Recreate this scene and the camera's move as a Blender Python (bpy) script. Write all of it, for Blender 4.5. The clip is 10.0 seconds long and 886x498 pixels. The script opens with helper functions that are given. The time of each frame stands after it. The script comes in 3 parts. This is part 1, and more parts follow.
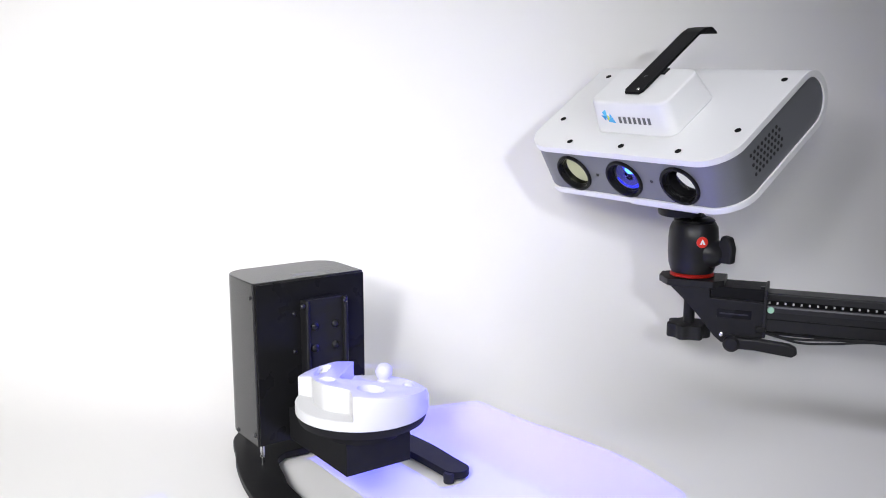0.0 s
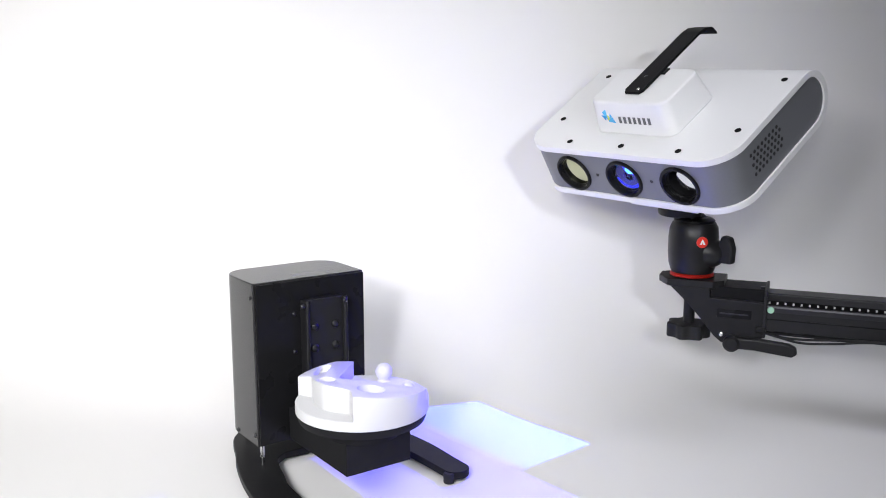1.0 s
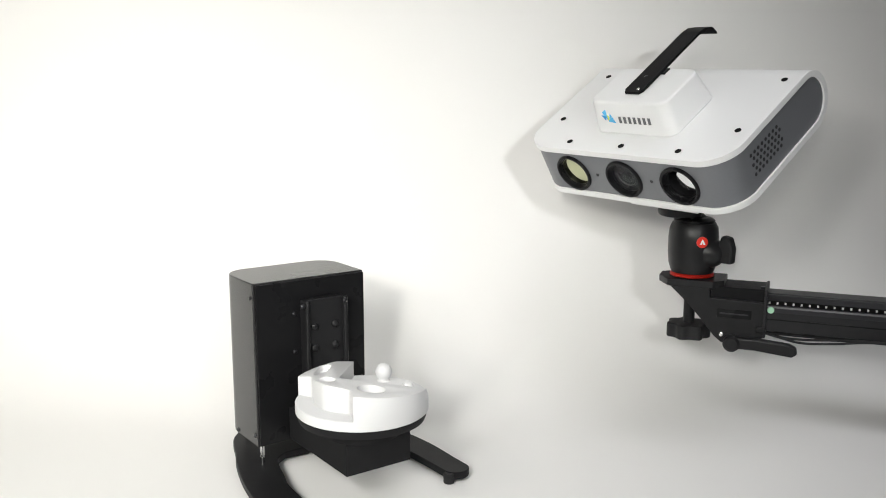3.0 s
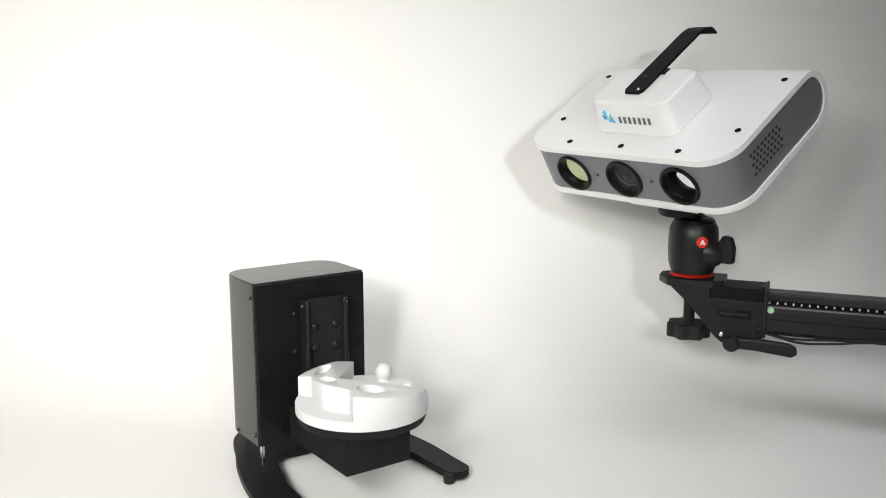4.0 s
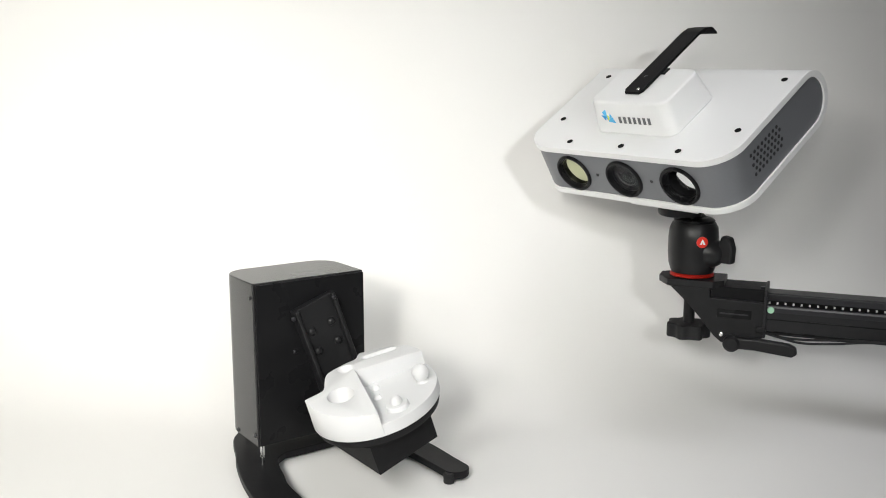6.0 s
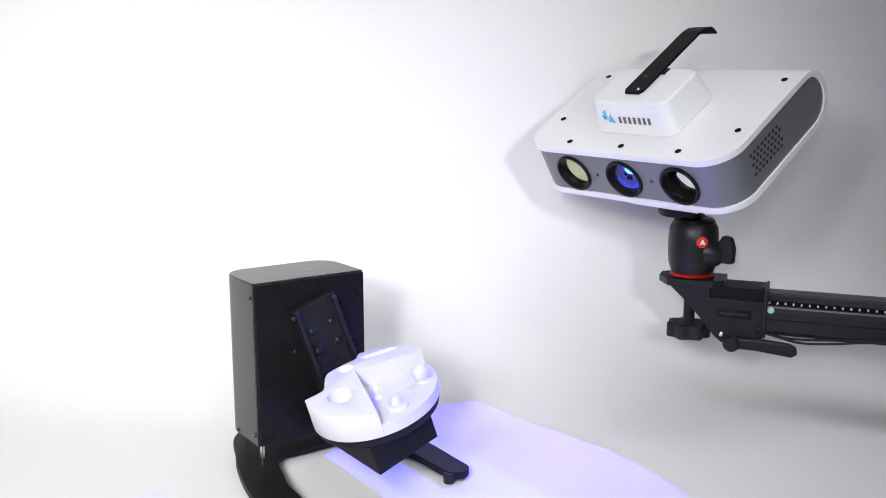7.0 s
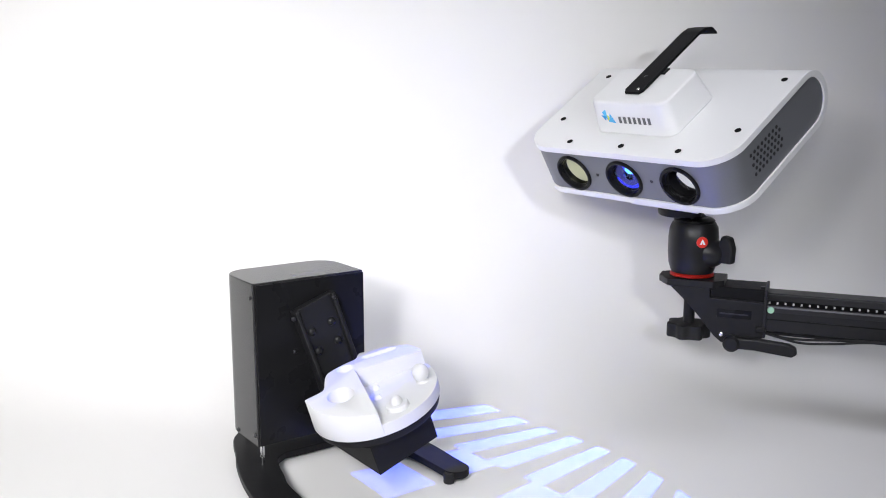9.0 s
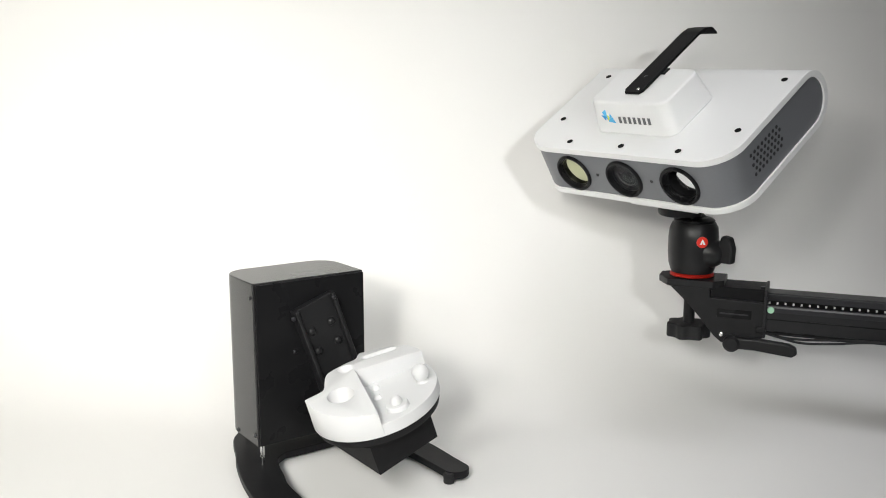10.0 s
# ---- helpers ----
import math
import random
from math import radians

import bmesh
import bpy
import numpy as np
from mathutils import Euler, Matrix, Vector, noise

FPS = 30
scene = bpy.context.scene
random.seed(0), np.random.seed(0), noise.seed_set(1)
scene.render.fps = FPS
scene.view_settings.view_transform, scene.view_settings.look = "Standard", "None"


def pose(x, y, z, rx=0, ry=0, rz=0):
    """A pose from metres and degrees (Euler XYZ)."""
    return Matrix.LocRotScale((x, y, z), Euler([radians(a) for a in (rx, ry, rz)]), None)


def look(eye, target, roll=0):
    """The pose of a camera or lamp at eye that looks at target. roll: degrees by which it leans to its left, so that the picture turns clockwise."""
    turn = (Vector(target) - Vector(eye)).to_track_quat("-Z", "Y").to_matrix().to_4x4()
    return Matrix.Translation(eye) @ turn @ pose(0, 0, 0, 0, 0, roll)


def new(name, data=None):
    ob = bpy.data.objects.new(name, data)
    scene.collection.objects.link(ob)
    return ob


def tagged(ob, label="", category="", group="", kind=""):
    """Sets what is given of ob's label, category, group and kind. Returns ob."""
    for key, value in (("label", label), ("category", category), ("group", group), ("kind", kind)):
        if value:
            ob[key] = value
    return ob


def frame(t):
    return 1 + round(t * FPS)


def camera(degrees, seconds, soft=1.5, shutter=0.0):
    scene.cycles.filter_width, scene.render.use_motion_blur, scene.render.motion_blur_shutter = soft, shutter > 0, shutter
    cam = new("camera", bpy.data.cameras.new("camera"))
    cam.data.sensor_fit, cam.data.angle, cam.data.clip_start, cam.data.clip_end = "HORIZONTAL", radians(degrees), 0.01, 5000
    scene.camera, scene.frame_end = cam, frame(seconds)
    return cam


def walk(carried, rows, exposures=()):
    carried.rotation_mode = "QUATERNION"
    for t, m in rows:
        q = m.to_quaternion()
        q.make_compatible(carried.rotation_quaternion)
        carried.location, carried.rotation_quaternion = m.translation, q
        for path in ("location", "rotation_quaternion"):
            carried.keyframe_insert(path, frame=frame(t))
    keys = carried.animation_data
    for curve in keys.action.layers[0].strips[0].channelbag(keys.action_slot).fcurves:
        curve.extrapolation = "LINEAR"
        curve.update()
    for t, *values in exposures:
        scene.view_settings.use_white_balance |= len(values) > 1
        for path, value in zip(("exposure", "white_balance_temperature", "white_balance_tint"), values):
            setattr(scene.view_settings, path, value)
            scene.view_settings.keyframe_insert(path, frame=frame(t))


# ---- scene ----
cam = camera(52.23, 10.0, soft=1.0)
EYE = pose(0, 0, 0.4555, 79.88, 0, 0)
# the projector's blue light shifts the automatic white balance a little
ON, OFF = (0.0, 6500, 10), (0.0, 6870, 6)
walk(cam, [(0.0, EYE), (10.0, EYE)],
     exposures=[(0.0, *ON), (2.7, *ON), (2.9, *OFF), (6.6, *OFF), (7.0, *ON), (9.7, *ON), (9.85, *OFF), (10.0, *OFF)])

# ---- light ----
world = bpy.data.worlds.new("studio")
scene.world = world
world.use_nodes = True
world.node_tree.nodes["Background"].inputs["Color"].default_value = (0.9, 0.95, 1.0, 1)
world.node_tree.nodes["Background"].inputs["Strength"].default_value = 0.015


def area_lamp(eye, target, size, watts, colour, spread=180):
    data = bpy.data.lights.new("unseen_area", "AREA")
    data.shape, data.size, data.energy, data.color, data.spread = "DISK", size, watts, colour, radians(spread)
    ob = new("unseen_area_light", data)
    ob.matrix_world = look(eye, target)
    return ob


area_lamp((-0.32, -0.80, 0.80), (-0.50, 1.3, 0.28), 0.20, 3.4, (0.99, 0.985, 0.99), 60)
area_lamp((-0.90, -0.80, 0.95), (0.10, 1.3, 0.30), 0.25, 2.5, (0.97, 0.975, 1.0), 100)
area_lamp((0.46, -0.60, 0.78), (0.02, 1.4, 0.40), 0.11, 1.10, (0.94, 0.96, 1.03), 54)
area_lamp((-1.00, 0.20, 1.10), (-0.60, 1.3, 0.30), 0.30, 2.0, (0.99, 0.98, 0.975), 80)
# unseen overhead fill, added to lift the right-hand floor and scanner top
area_lamp((0.52, 0.85, 1.50), (0.46, 0.93, 0.0), 0.90, 1.28, (0.93, 0.95, 1.05), 66)
# unseen front fill, added to brighten the floor
area_lamp((-0.50, -0.30, 1.00), (-0.30, 0.9, 0.0), 0.25, 1.5, (0.97, 0.975, 1.0), 66)

# ---- frames of reference ----
TABLE = pose(-0.2191, 1.0158, 0.034) @ Matrix.Rotation(0.621, 4, "Z")
SCANNER = pose(0.2256, 1.1891, 0.3724) @ Matrix.Rotation(-0.899, 4, "Z") @ Matrix.Rotation(0.5703, 4, "X") @ Matrix.Rotation(0.0256, 4, "Y")
LENS_Z = -0.0427
PIVOT = (0.0855, 0.1270)
PLATTER = Vector((0.0725, -0.1205, 0.0703))


# ---- materials ----
def material(name, colour, rough=0.5, metal=0.0, grain=0.04, scale=40.0, bump=0.0, bump_scale=400.0, coat=0.0, rough_var=0.06, sheen=0.5):
    m = bpy.data.materials.new(name)
    m.use_nodes = True
    t = m.node_tree
    b = t.nodes["Principled BSDF"]
    geo = t.nodes.new("ShaderNodeTexCoord")
    n1 = t.nodes.new("ShaderNodeTexNoise")
    n1.inputs["Scale"].default_value, n1.inputs["Detail"].default_value = scale, 5
    t.links.new(geo.outputs["Object"], n1.inputs["Vector"])
    n2 = t.nodes.new("ShaderNodeTexNoise")
    n2.inputs["Scale"].default_value, n2.inputs["Detail"].default_value = bump_scale, 3
    t.links.new(geo.outputs["Object"], n2.inputs["Vector"])
    mix = t.nodes.new("ShaderNodeMix")
    mix.data_type = "RGBA"
    mix.inputs[6].default_value = (*[c * (1 - grain) for c in colour], 1)
    mix.inputs[7].default_value = (*[min(1, c * (1 + grain)) for c in colour], 1)
    t.links.new(n1.outputs["Fac"], mix.inputs[0])
    t.links.new(mix.outputs[2], b.inputs["Base Color"])
    ramp = t.nodes.new("ShaderNodeMapRange")
    ramp.inputs["To Min"].default_value, ramp.inputs["To Max"].default_value = max(0, rough - rough_var), rough + rough_var
    t.links.new(n1.outputs["Fac"], ramp.inputs["Value"])
    t.links.new(ramp.outputs[0], b.inputs["Roughness"])
    b.inputs["Metallic"].default_value = metal
    b.inputs["Coat Weight"].default_value = coat
    b.inputs["Specular IOR Level"].default_value = sheen
    if bump:
        k = t.nodes.new("ShaderNodeBump")
        k.inputs["Strength"].default_value, k.inputs["Distance"].default_value = bump, 0.0004
        t.links.new(n2.outputs["Fac"], k.inputs["Height"])
        t.links.new(k.outputs["Normal"], b.inputs["Normal"])
    return m


def glass(name, colour, rough=0.02):
    m = bpy.data.materials.new(name)
    m.use_nodes = True
    b = m.node_tree.nodes["Principled BSDF"]
    b.inputs["Base Color"].default_value = (*colour, 1)
    b.inputs["Roughness"].default_value = rough
    b.inputs["Transmission Weight"].default_value = 1.0
    b.inputs["IOR"].default_value = 1.18
    return m


def glow(name, colour, strength):
    m = bpy.data.materials.new(name)
    m.use_nodes = True
    b = m.node_tree.nodes["Principled BSDF"]
    b.inputs["Base Color"].default_value = (0.02, 0.02, 0.03, 1)
    b.inputs["Emission Color"].default_value = (*colour, 1)
    b.inputs["Emission Strength"].default_value = strength
    return m


def gel(name, colour):
    m = bpy.data.materials.new(name)
    m.use_nodes = True
    t = m.node_tree
    g = t.nodes.new("ShaderNodeBsdfTransparent")
    g.inputs["Color"].default_value = (*colour, 1)
    t.links.new(g.outputs[0], t.nodes["Material Output"].inputs["Surface"])
    return m


PAPER = material("white_paper", (0.80, 0.79, 0.775), 0.75, grain=0.012, scale=3, bump=0.12, bump_scale=900)
WALL = material("unseen_shell_grey", (0.14, 0.14, 0.145), 0.8, grain=0.05, scale=2, bump=0.1)
BLACK = material("black_powder_coat", (0.017, 0.017, 0.018), 0.42, grain=0.25, scale=60, bump=0.10, bump_scale=1500, sheen=0.15)
BLACK_SATIN = material("black_anodised", (0.012, 0.012, 0.013), 0.34, grain=0.2, scale=80, bump=0.08, bump_scale=1200, sheen=0.28)
BLACK_GLOSS = material("black_lacquer", (0.008, 0.008, 0.0088), 0.28, grain=0.06, scale=20, bump=0.03, bump_scale=900, sheen=0.15)
COVER = material("black_cover_paint", (0.022, 0.022, 0.023), 0.27, grain=0.05, scale=6, bump=0.0, bump_scale=1500, sheen=0.5, rough_var=0.03)
FOOT_BLACK = material("black_foot_paint", (0.011, 0.011, 0.012), 0.45, grain=0.2, scale=60, bump=0.08, bump_scale=1500, sheen=0.08)
HANDLE_BLACK = material("matt_black_paint", (0.006, 0.006, 0.007), 0.5, grain=0.3, scale=70, bump=0.12, bump_scale=1500, sheen=0.12)
HOUSING = material("black_housing_paint", (0.014, 0.014, 0.015), 0.5, grain=0.2, scale=50, bump=0.12, bump_scale=1500, sheen=0.09)
RAIL_BLACK = material("black_rail_coating", (0.020, 0.020, 0.022), 0.40, grain=0.25, scale=90, bump=0.08, bump_scale=1200, sheen=0.25)
VENT = material("vent_hole_shade", (0.022, 0.022, 0.024), 0.5, grain=0.2, scale=200)
RUBBER = material("black_rubber", (0.012, 0.012, 0.013), 0.6, grain=0.2, scale=90, bump=0.2, sheen=0.3)
WHITE = material("white_plastic", (0.80, 0.80, 0.80), 0.38, grain=0.012, scale=12, bump=0.05, bump_scale=1800)
PLASTER = material("white_matt_lacquer", (0.65, 0.65, 0.655), 0.55, grain=0.012, scale=30, bump=0.06, bump_scale=1500)
GREY = material("grey_lacquer", (0.185, 0.19, 0.205), 0.40, metal=0.25, grain=0.05, scale=300, bump=0.06, bump_scale=2500)
STEEL = material("chrome_steel", (0.7, 0.7, 0.7), 0.18, metal=1, grain=0.05)
DARKSTEEL = material("blackened_steel", (0.05, 0.05, 0.055), 0.3, metal=0.8, grain=0.1)
EDGE_HIGHLIGHT = material("edge_highlight_metal", (0.22, 0.22, 0.23), 0.35, metal=1, grain=0.15, scale=120)
RED = material("red_anodised", (0.55, 0.02, 0.012), 0.3, metal=0.6, grain=0.08)
REDBTN = material("red_plastic", (0.75, 0.03, 0.015), 0.35, grain=0.05)
DEEP = material("matt_black_lining", (0.003, 0.003, 0.003), 0.7, sheen=0.1)
MIRROR = material("coated_mirror_glass", (0.82, 0.83, 0.84), 0.07, metal=1.0, grain=0.01, rough_var=0.02)
OFFWHITE = material("printed_white", (0.75, 0.75, 0.74), 0.5)
MINT = material("pale_green_plastic", (0.42, 0.72, 0.52), 0.3)
BLUE_A = material("logo_blue", (0.02, 0.27, 0.62), 0.4)
BLUE_B = material("logo_light_blue", (0.10, 0.48, 0.80), 0.4)
YELLOW = material("logo_yellow_green", (0.62, 0.68, 0.08), 0.4)
INK = material("dark_ink", (0.03, 0.03, 0.035), 0.5)
GREY_INK = material("grey_ink", (0.13, 0.13, 0.14), 0.5)
LENSGLASS = glass("lens_glass", (0.95, 0.97, 1.0))
FILTER = material("coated_filter_glass", (0.47, 0.48, 0.32), 0.06, metal=1.0, grain=0.03, scale=60, rough_var=0.02)
DIMGLOW = glow("dim_blue_glow", (0.01, 0.02, 1.0), 0.13)
BLUEGLOW = glow("blue_lens_glow", (0.006, 0.022, 1.0), 1.0)
COREGLOW = glow("bright_lens_glow", (0.08, 0.34, 1.0), 3.5)
# tints invented for the projected light, carried as filters on the mask
CYAN_GEL = gel("added_cyan_tint", (0.46, 0.72, 1.0))
LILAC_GEL = gel("added_lilac_tint", (0.62, 0.56, 0.9))
VIOLET_GEL = gel("added_violet_tint", (0.62, 0.38, 0.9))


# ---- mesh helpers ----
def finish(name, bm, mat, parent=None, label="", bevel=0.0, smooth=True, segs=3):
    bmesh.ops.recalc_face_normals(bm, faces=bm.faces)
    me = bpy.data.meshes.new(name)
    bm.to_mesh(me)
    bm.free()
    me.materials.append(mat)
    if smooth:
        me.shade_smooth()
        me.set_sharp_from_angle(angle=radians(35))
    ob = new(name, me)
    if parent is not None:
        ob.parent = parent
    if label:
        tagged(ob, label)
    if bevel:
        b = ob.modifiers.new("edges", "BEVEL")
        b.width, b.segments, b.limit_method, b.angle_limit = bevel, segs, "ANGLE", radians(40)
        b.harden_normals = False
    return ob


def part(name, bm, mat, parent, label="", bevel=0.0, smooth=True, segs=3):
    return finish(name, bm, mat, parent, label, bevel, smooth, segs)


def empty(name, m, label, category, group=""):
    ob = new(name)
    ob.empty_display_size = 0.02
    ob.matrix_world = m
    return tagged(ob, label, category, group)


def box(x0, x1, y0, y1, z0, z1, bm=None):
    bm = bm or bmesh.new()
    m = Matrix.Translation(((x0 + x1) / 2, (y0 + y1) / 2, (z0 + z1) / 2)) @ Matrix.Diagonal((x1 - x0, y1 - y0, z1 - z0, 1))
    bmesh.ops.create_cube(bm, size=1, matrix=m)
    return bm


def prism(pts, z0, z1, m=None, bm=None):
    """A closed outline in x, y raised from z0 to z1."""
    bm = bm or bmesh.new()
    m = m or Matrix()
    lo = [bm.verts.new(m @ Vector((x, y, z0))) for x, y in pts]
    hi = [bm.verts.new(m @ Vector((x, y, z1))) for x, y in pts]
    bm.faces.new(lo[::-1])
    bm.faces.new(hi)
    n = len(pts)
    for i in range(n):
        bm.faces.new((lo[i], lo[(i + 1) % n], hi[(i + 1) % n], hi[i]))
    return bm


def lathe(profile, m=None, bm=None, n=40, close=True):
    """Turns (radius, height) pairs round z; closes the ends with caps where asked."""
    bm = bm or bmesh.new()
    m = m or Matrix()
    rings = []
    for r, z in profile:
        rings.append([bm.verts.new(m @ Vector((r * math.cos(2 * math.pi * i / n), r * math.sin(2 * math.pi * i / n), z))) for i in range(n)])
    for a, b in zip(rings, rings[1:]):
        for i in range(n):
            bm.faces.new((a[i], a[(i + 1) % n], b[(i + 1) % n], b[i]))
    if close:
        bm.faces.new(rings[0][::-1])
        bm.faces.new(rings[-1])
    return bm


def dome(r, h, m, bm=None, n=24, rings=6):
    prof = [(r * math.cos(a), h * math.sin(a)) for a in [math.pi / 2 * i / rings for i in range(rings)]] + [(r * 0.02, h)]
    return lathe(prof, m, bm, n)


def rounded(x0, x1, y0, y1, r, n=6):
    out = []
    for cx, cy, a0 in ((x1 - r, y1 - r, 0), (x0 + r, y1 - r, 90), (x0 + r, y0 + r, 180), (x1 - r, y0 + r, 270)):
        for i in range(n + 1):
            a = radians(a0 + 90 * i / n)
            out.append((cx + r * math.cos(a), cy + r * math.sin(a)))
    return out


def spline(pts, n=8):
    """A smooth open curve through the points."""
    out = []
    p = [Vector(q) for q in pts]
    p = [2 * p[0] - p[1]] + p + [2 * p[-1] - p[-2]]
    for i in range(1, len(p) - 2):
        for k in range(n):
            s = k / n
            a, b, c, d = p[i - 1:i + 3]
            out.append(0.5 * ((2 * b) + (c - a) * s + (2 * a - 5 * b + 4 * c - d) * s * s + (3 * b - a - 3 * c + d) * s ** 3))
    out.append(p[-2])
    return out


FRONT = Matrix.Rotation(radians(90), 4, "X")   # local z of a lathe turns to -y


def at(x, y, z, m=None):
    return Matrix.Translation((x, y, z)) @ (m or Matrix())


# ---- setting ----
def build_backdrop():
    """A paper sweep: the tabletop rises in one bend into the wall."""
    line = [(-1.2, 0.0)]
    line += [(-1.2 + 0.2 * i, 0.0) for i in range(1, 12)]
    yb, r = 1.50, 0.34
    for i in range(0, 25):
        a = radians(90 * i / 24)
        line.append((yb - r + r * math.sin(a), r - r * math.cos(a)))
    line += [(yb, 0.5), (yb, 1.0), (yb, 1.6), (yb, 2.2)]
    bm = bmesh.new()
    xs = [-1.9 + 0.2 * i for i in range(20)]
    rows = [[bm.verts.new((x, y, z)) for y, z in line] for x in xs]
    low = [[bm.verts.new((x, y + (0.004 if z > 0.02 else 0), z - (0.004 if z < 0.3 else 0))) for y, z in line] for x in xs]
    for g in (rows, low):
        for a, b in zip(g, g[1:]):
            for i in range(len(line) - 1):
                bm.faces.new((a[i], a[i + 1], b[i + 1], b[i]))
    return tagged(finish("backdrop", bm, PAPER), "seamless white paper backdrop curving from table to wall", "backdrop", kind="structure")


def build_room():
    # unseen shell added round the set; its dark grey keeps bounced light down
    specs = [("wall_back", (-2.0, 2.0, 1.75, 1.85, -0.8, 2.6)), ("wall_front", (-2.0, 2.0, -1.95, -1.85, -0.8, 2.6)),
             ("wall_left", (-2.1, -2.0, -1.95, 1.85, -0.8, 2.6)), ("wall_right", (2.0, 2.1, -1.95, 1.85, -0.8, 2.6)),
             ("ceiling", (-2.1, 2.1, -1.95, 1.85, 2.6, 2.7)), ("floor", (-2.1, 2.1, -1.95, 1.85, -0.9, -0.8))]
    for name, b in specs:
        tagged(finish(name, box(*b), WALL, smooth=False), "unseen dark grey surface added to close the studio", name.split("_")[0], kind="structure")


# ---- rotary table ----
def build_table():
    root = empty("rotary_table", TABLE, "black metal rotary tilt table with tall drive tower", "turntable")
    # tower: a box with its two rear upright corners rounded
    w, d, h, r = 0.1471, 0.0937, 0.1986, 0.030
    pts = [(0, 0.0015), (w, 0.0015)] + [(w - r + r * math.cos(a), d - r + r * math.sin(a)) for a in [radians(90 * i / 8) for i in range(9)]]
    pts += [(r + r * math.cos(a), d - r + r * math.sin(a)) for a in [radians(90 + 90 * i / 8) for i in range(9)]]
    tower = part("tower_cover", prism(pts, 0, h), COVER, root, "black powder-coated sheet metal cover", bevel=0.0012)
    part("front_plate", box(0.002, w - 0.001, -0.0025, 0.0012, 0.0015, h - 0.002), BLACK_GLOSS, root, "flat black front plate", bevel=0.0008)
    for z in (0.013, 0.181):
        part("cover_screw", dome(0.0028, 0.0018, at(-0.0002, 0.008, z, Matrix.Rotation(radians(-90), 4, "Y")), n=12), DARKSTEEL, tower, "small black screw")
    part("cover_screw", dome(0.0028, 0.0018, at(-0.0002, 0.060, 0.004, Matrix.Rotation(radians(-90), 4, "Y")), n=12), DARKSTEEL, tower)
    part("face_screw", dome(0.0030, 0.002, at(0.0505, -0.0024, 0.1105, FRONT), n=12), DARKSTEEL, root)
    part("face_screw", dome(0.0030, 0.002, at(0.0505, -0.0024, 0.157, FRONT), n=12), DARKSTEEL, root)
    # stand-offs
    for u, n in ((0.0065, 0.004), (w - 0.010, 0.030), (0.020, 0.080), (w - 0.020, 0.080)):
        part("stand_off", lathe([(0.0028, -0.021), (0.0028, -0.013), (0.0022, -0.0125), (0.0022, -0.0115), (0.0028, -0.011), (0.0028, 0.001)], at(u, n, 0), n=16), STEEL, root, "chrome spacer")
    # foot: a horseshoe, one leg broad and curved, the other slim and straight
    left = spline([(0.03, 0.122), (0.006, 0.092), (-0.0085, 0.051), (-0.0187, 0.0255), (-0.0285, -0.007), (-0.036, -0.039), (-0.043, -0.082), (-0.048, -0.130)], 6)
    tip = [Vector((-0.0215 + 0.0265 * math.cos(a), -0.150 + 0.0265 * math.sin(a))) for a in [radians(190 + 160 * i / 12) for i in range(13)]]
    inner = spline([(0.000, -0.135), (0.0010, -0.116), (0.0040, -0.0715), (0.0115, -0.043), (0.0190, -0.014), (0.027, 0.004), (0.042, 0.015)], 6)
    slim = spline([(0.135, 0.0150), (0.155, 0.0030), (0.1645, -0.040), (0.1682, -0.080), (0.1692, -0.130)], 6)
    slim_tip = [Vector((0.1855 + 0.0163 * math.cos(a), -0.1425 + 0.0163 * math.sin(a))) for a in [radians(185 + 170 * i / 14) for i in range(15)]]
    right = spline([(0.2020, -0.120), (0.2035, -0.065), (0.197, -0.010), (0.175, 0.060), (0.150, 0.105), (0.110, 0.125)], 6)
    outline = [(p.x, p.y) for p in left + tip + inner + slim + slim_tip + right]
    part("foot", prism(outline, -0.0295, -0.0205), FOOT_BLACK, root, "black horseshoe-shaped metal foot", bevel=0.0012)
    for u, n in ((-0.0215, -0.150), (0.03, 0.095), (0.14, 0.090)):
        part("foot_pad", lathe([(0.0068, -0.034), (0.0078, -0.0325), (0.0078, -0.0285)], at(u, n, 0), n=24), RUBBER, root, "round black rubber pad")
    part("foot_pad", lathe([(0.0058, -0.034), (0.0066, -0.0325), (0.0066, -0.0225), (0.0058, -0.0216)], at(0.1714, -0.1490, 0), n=24), RUBBER, root, "round black rubber pad")
    return root


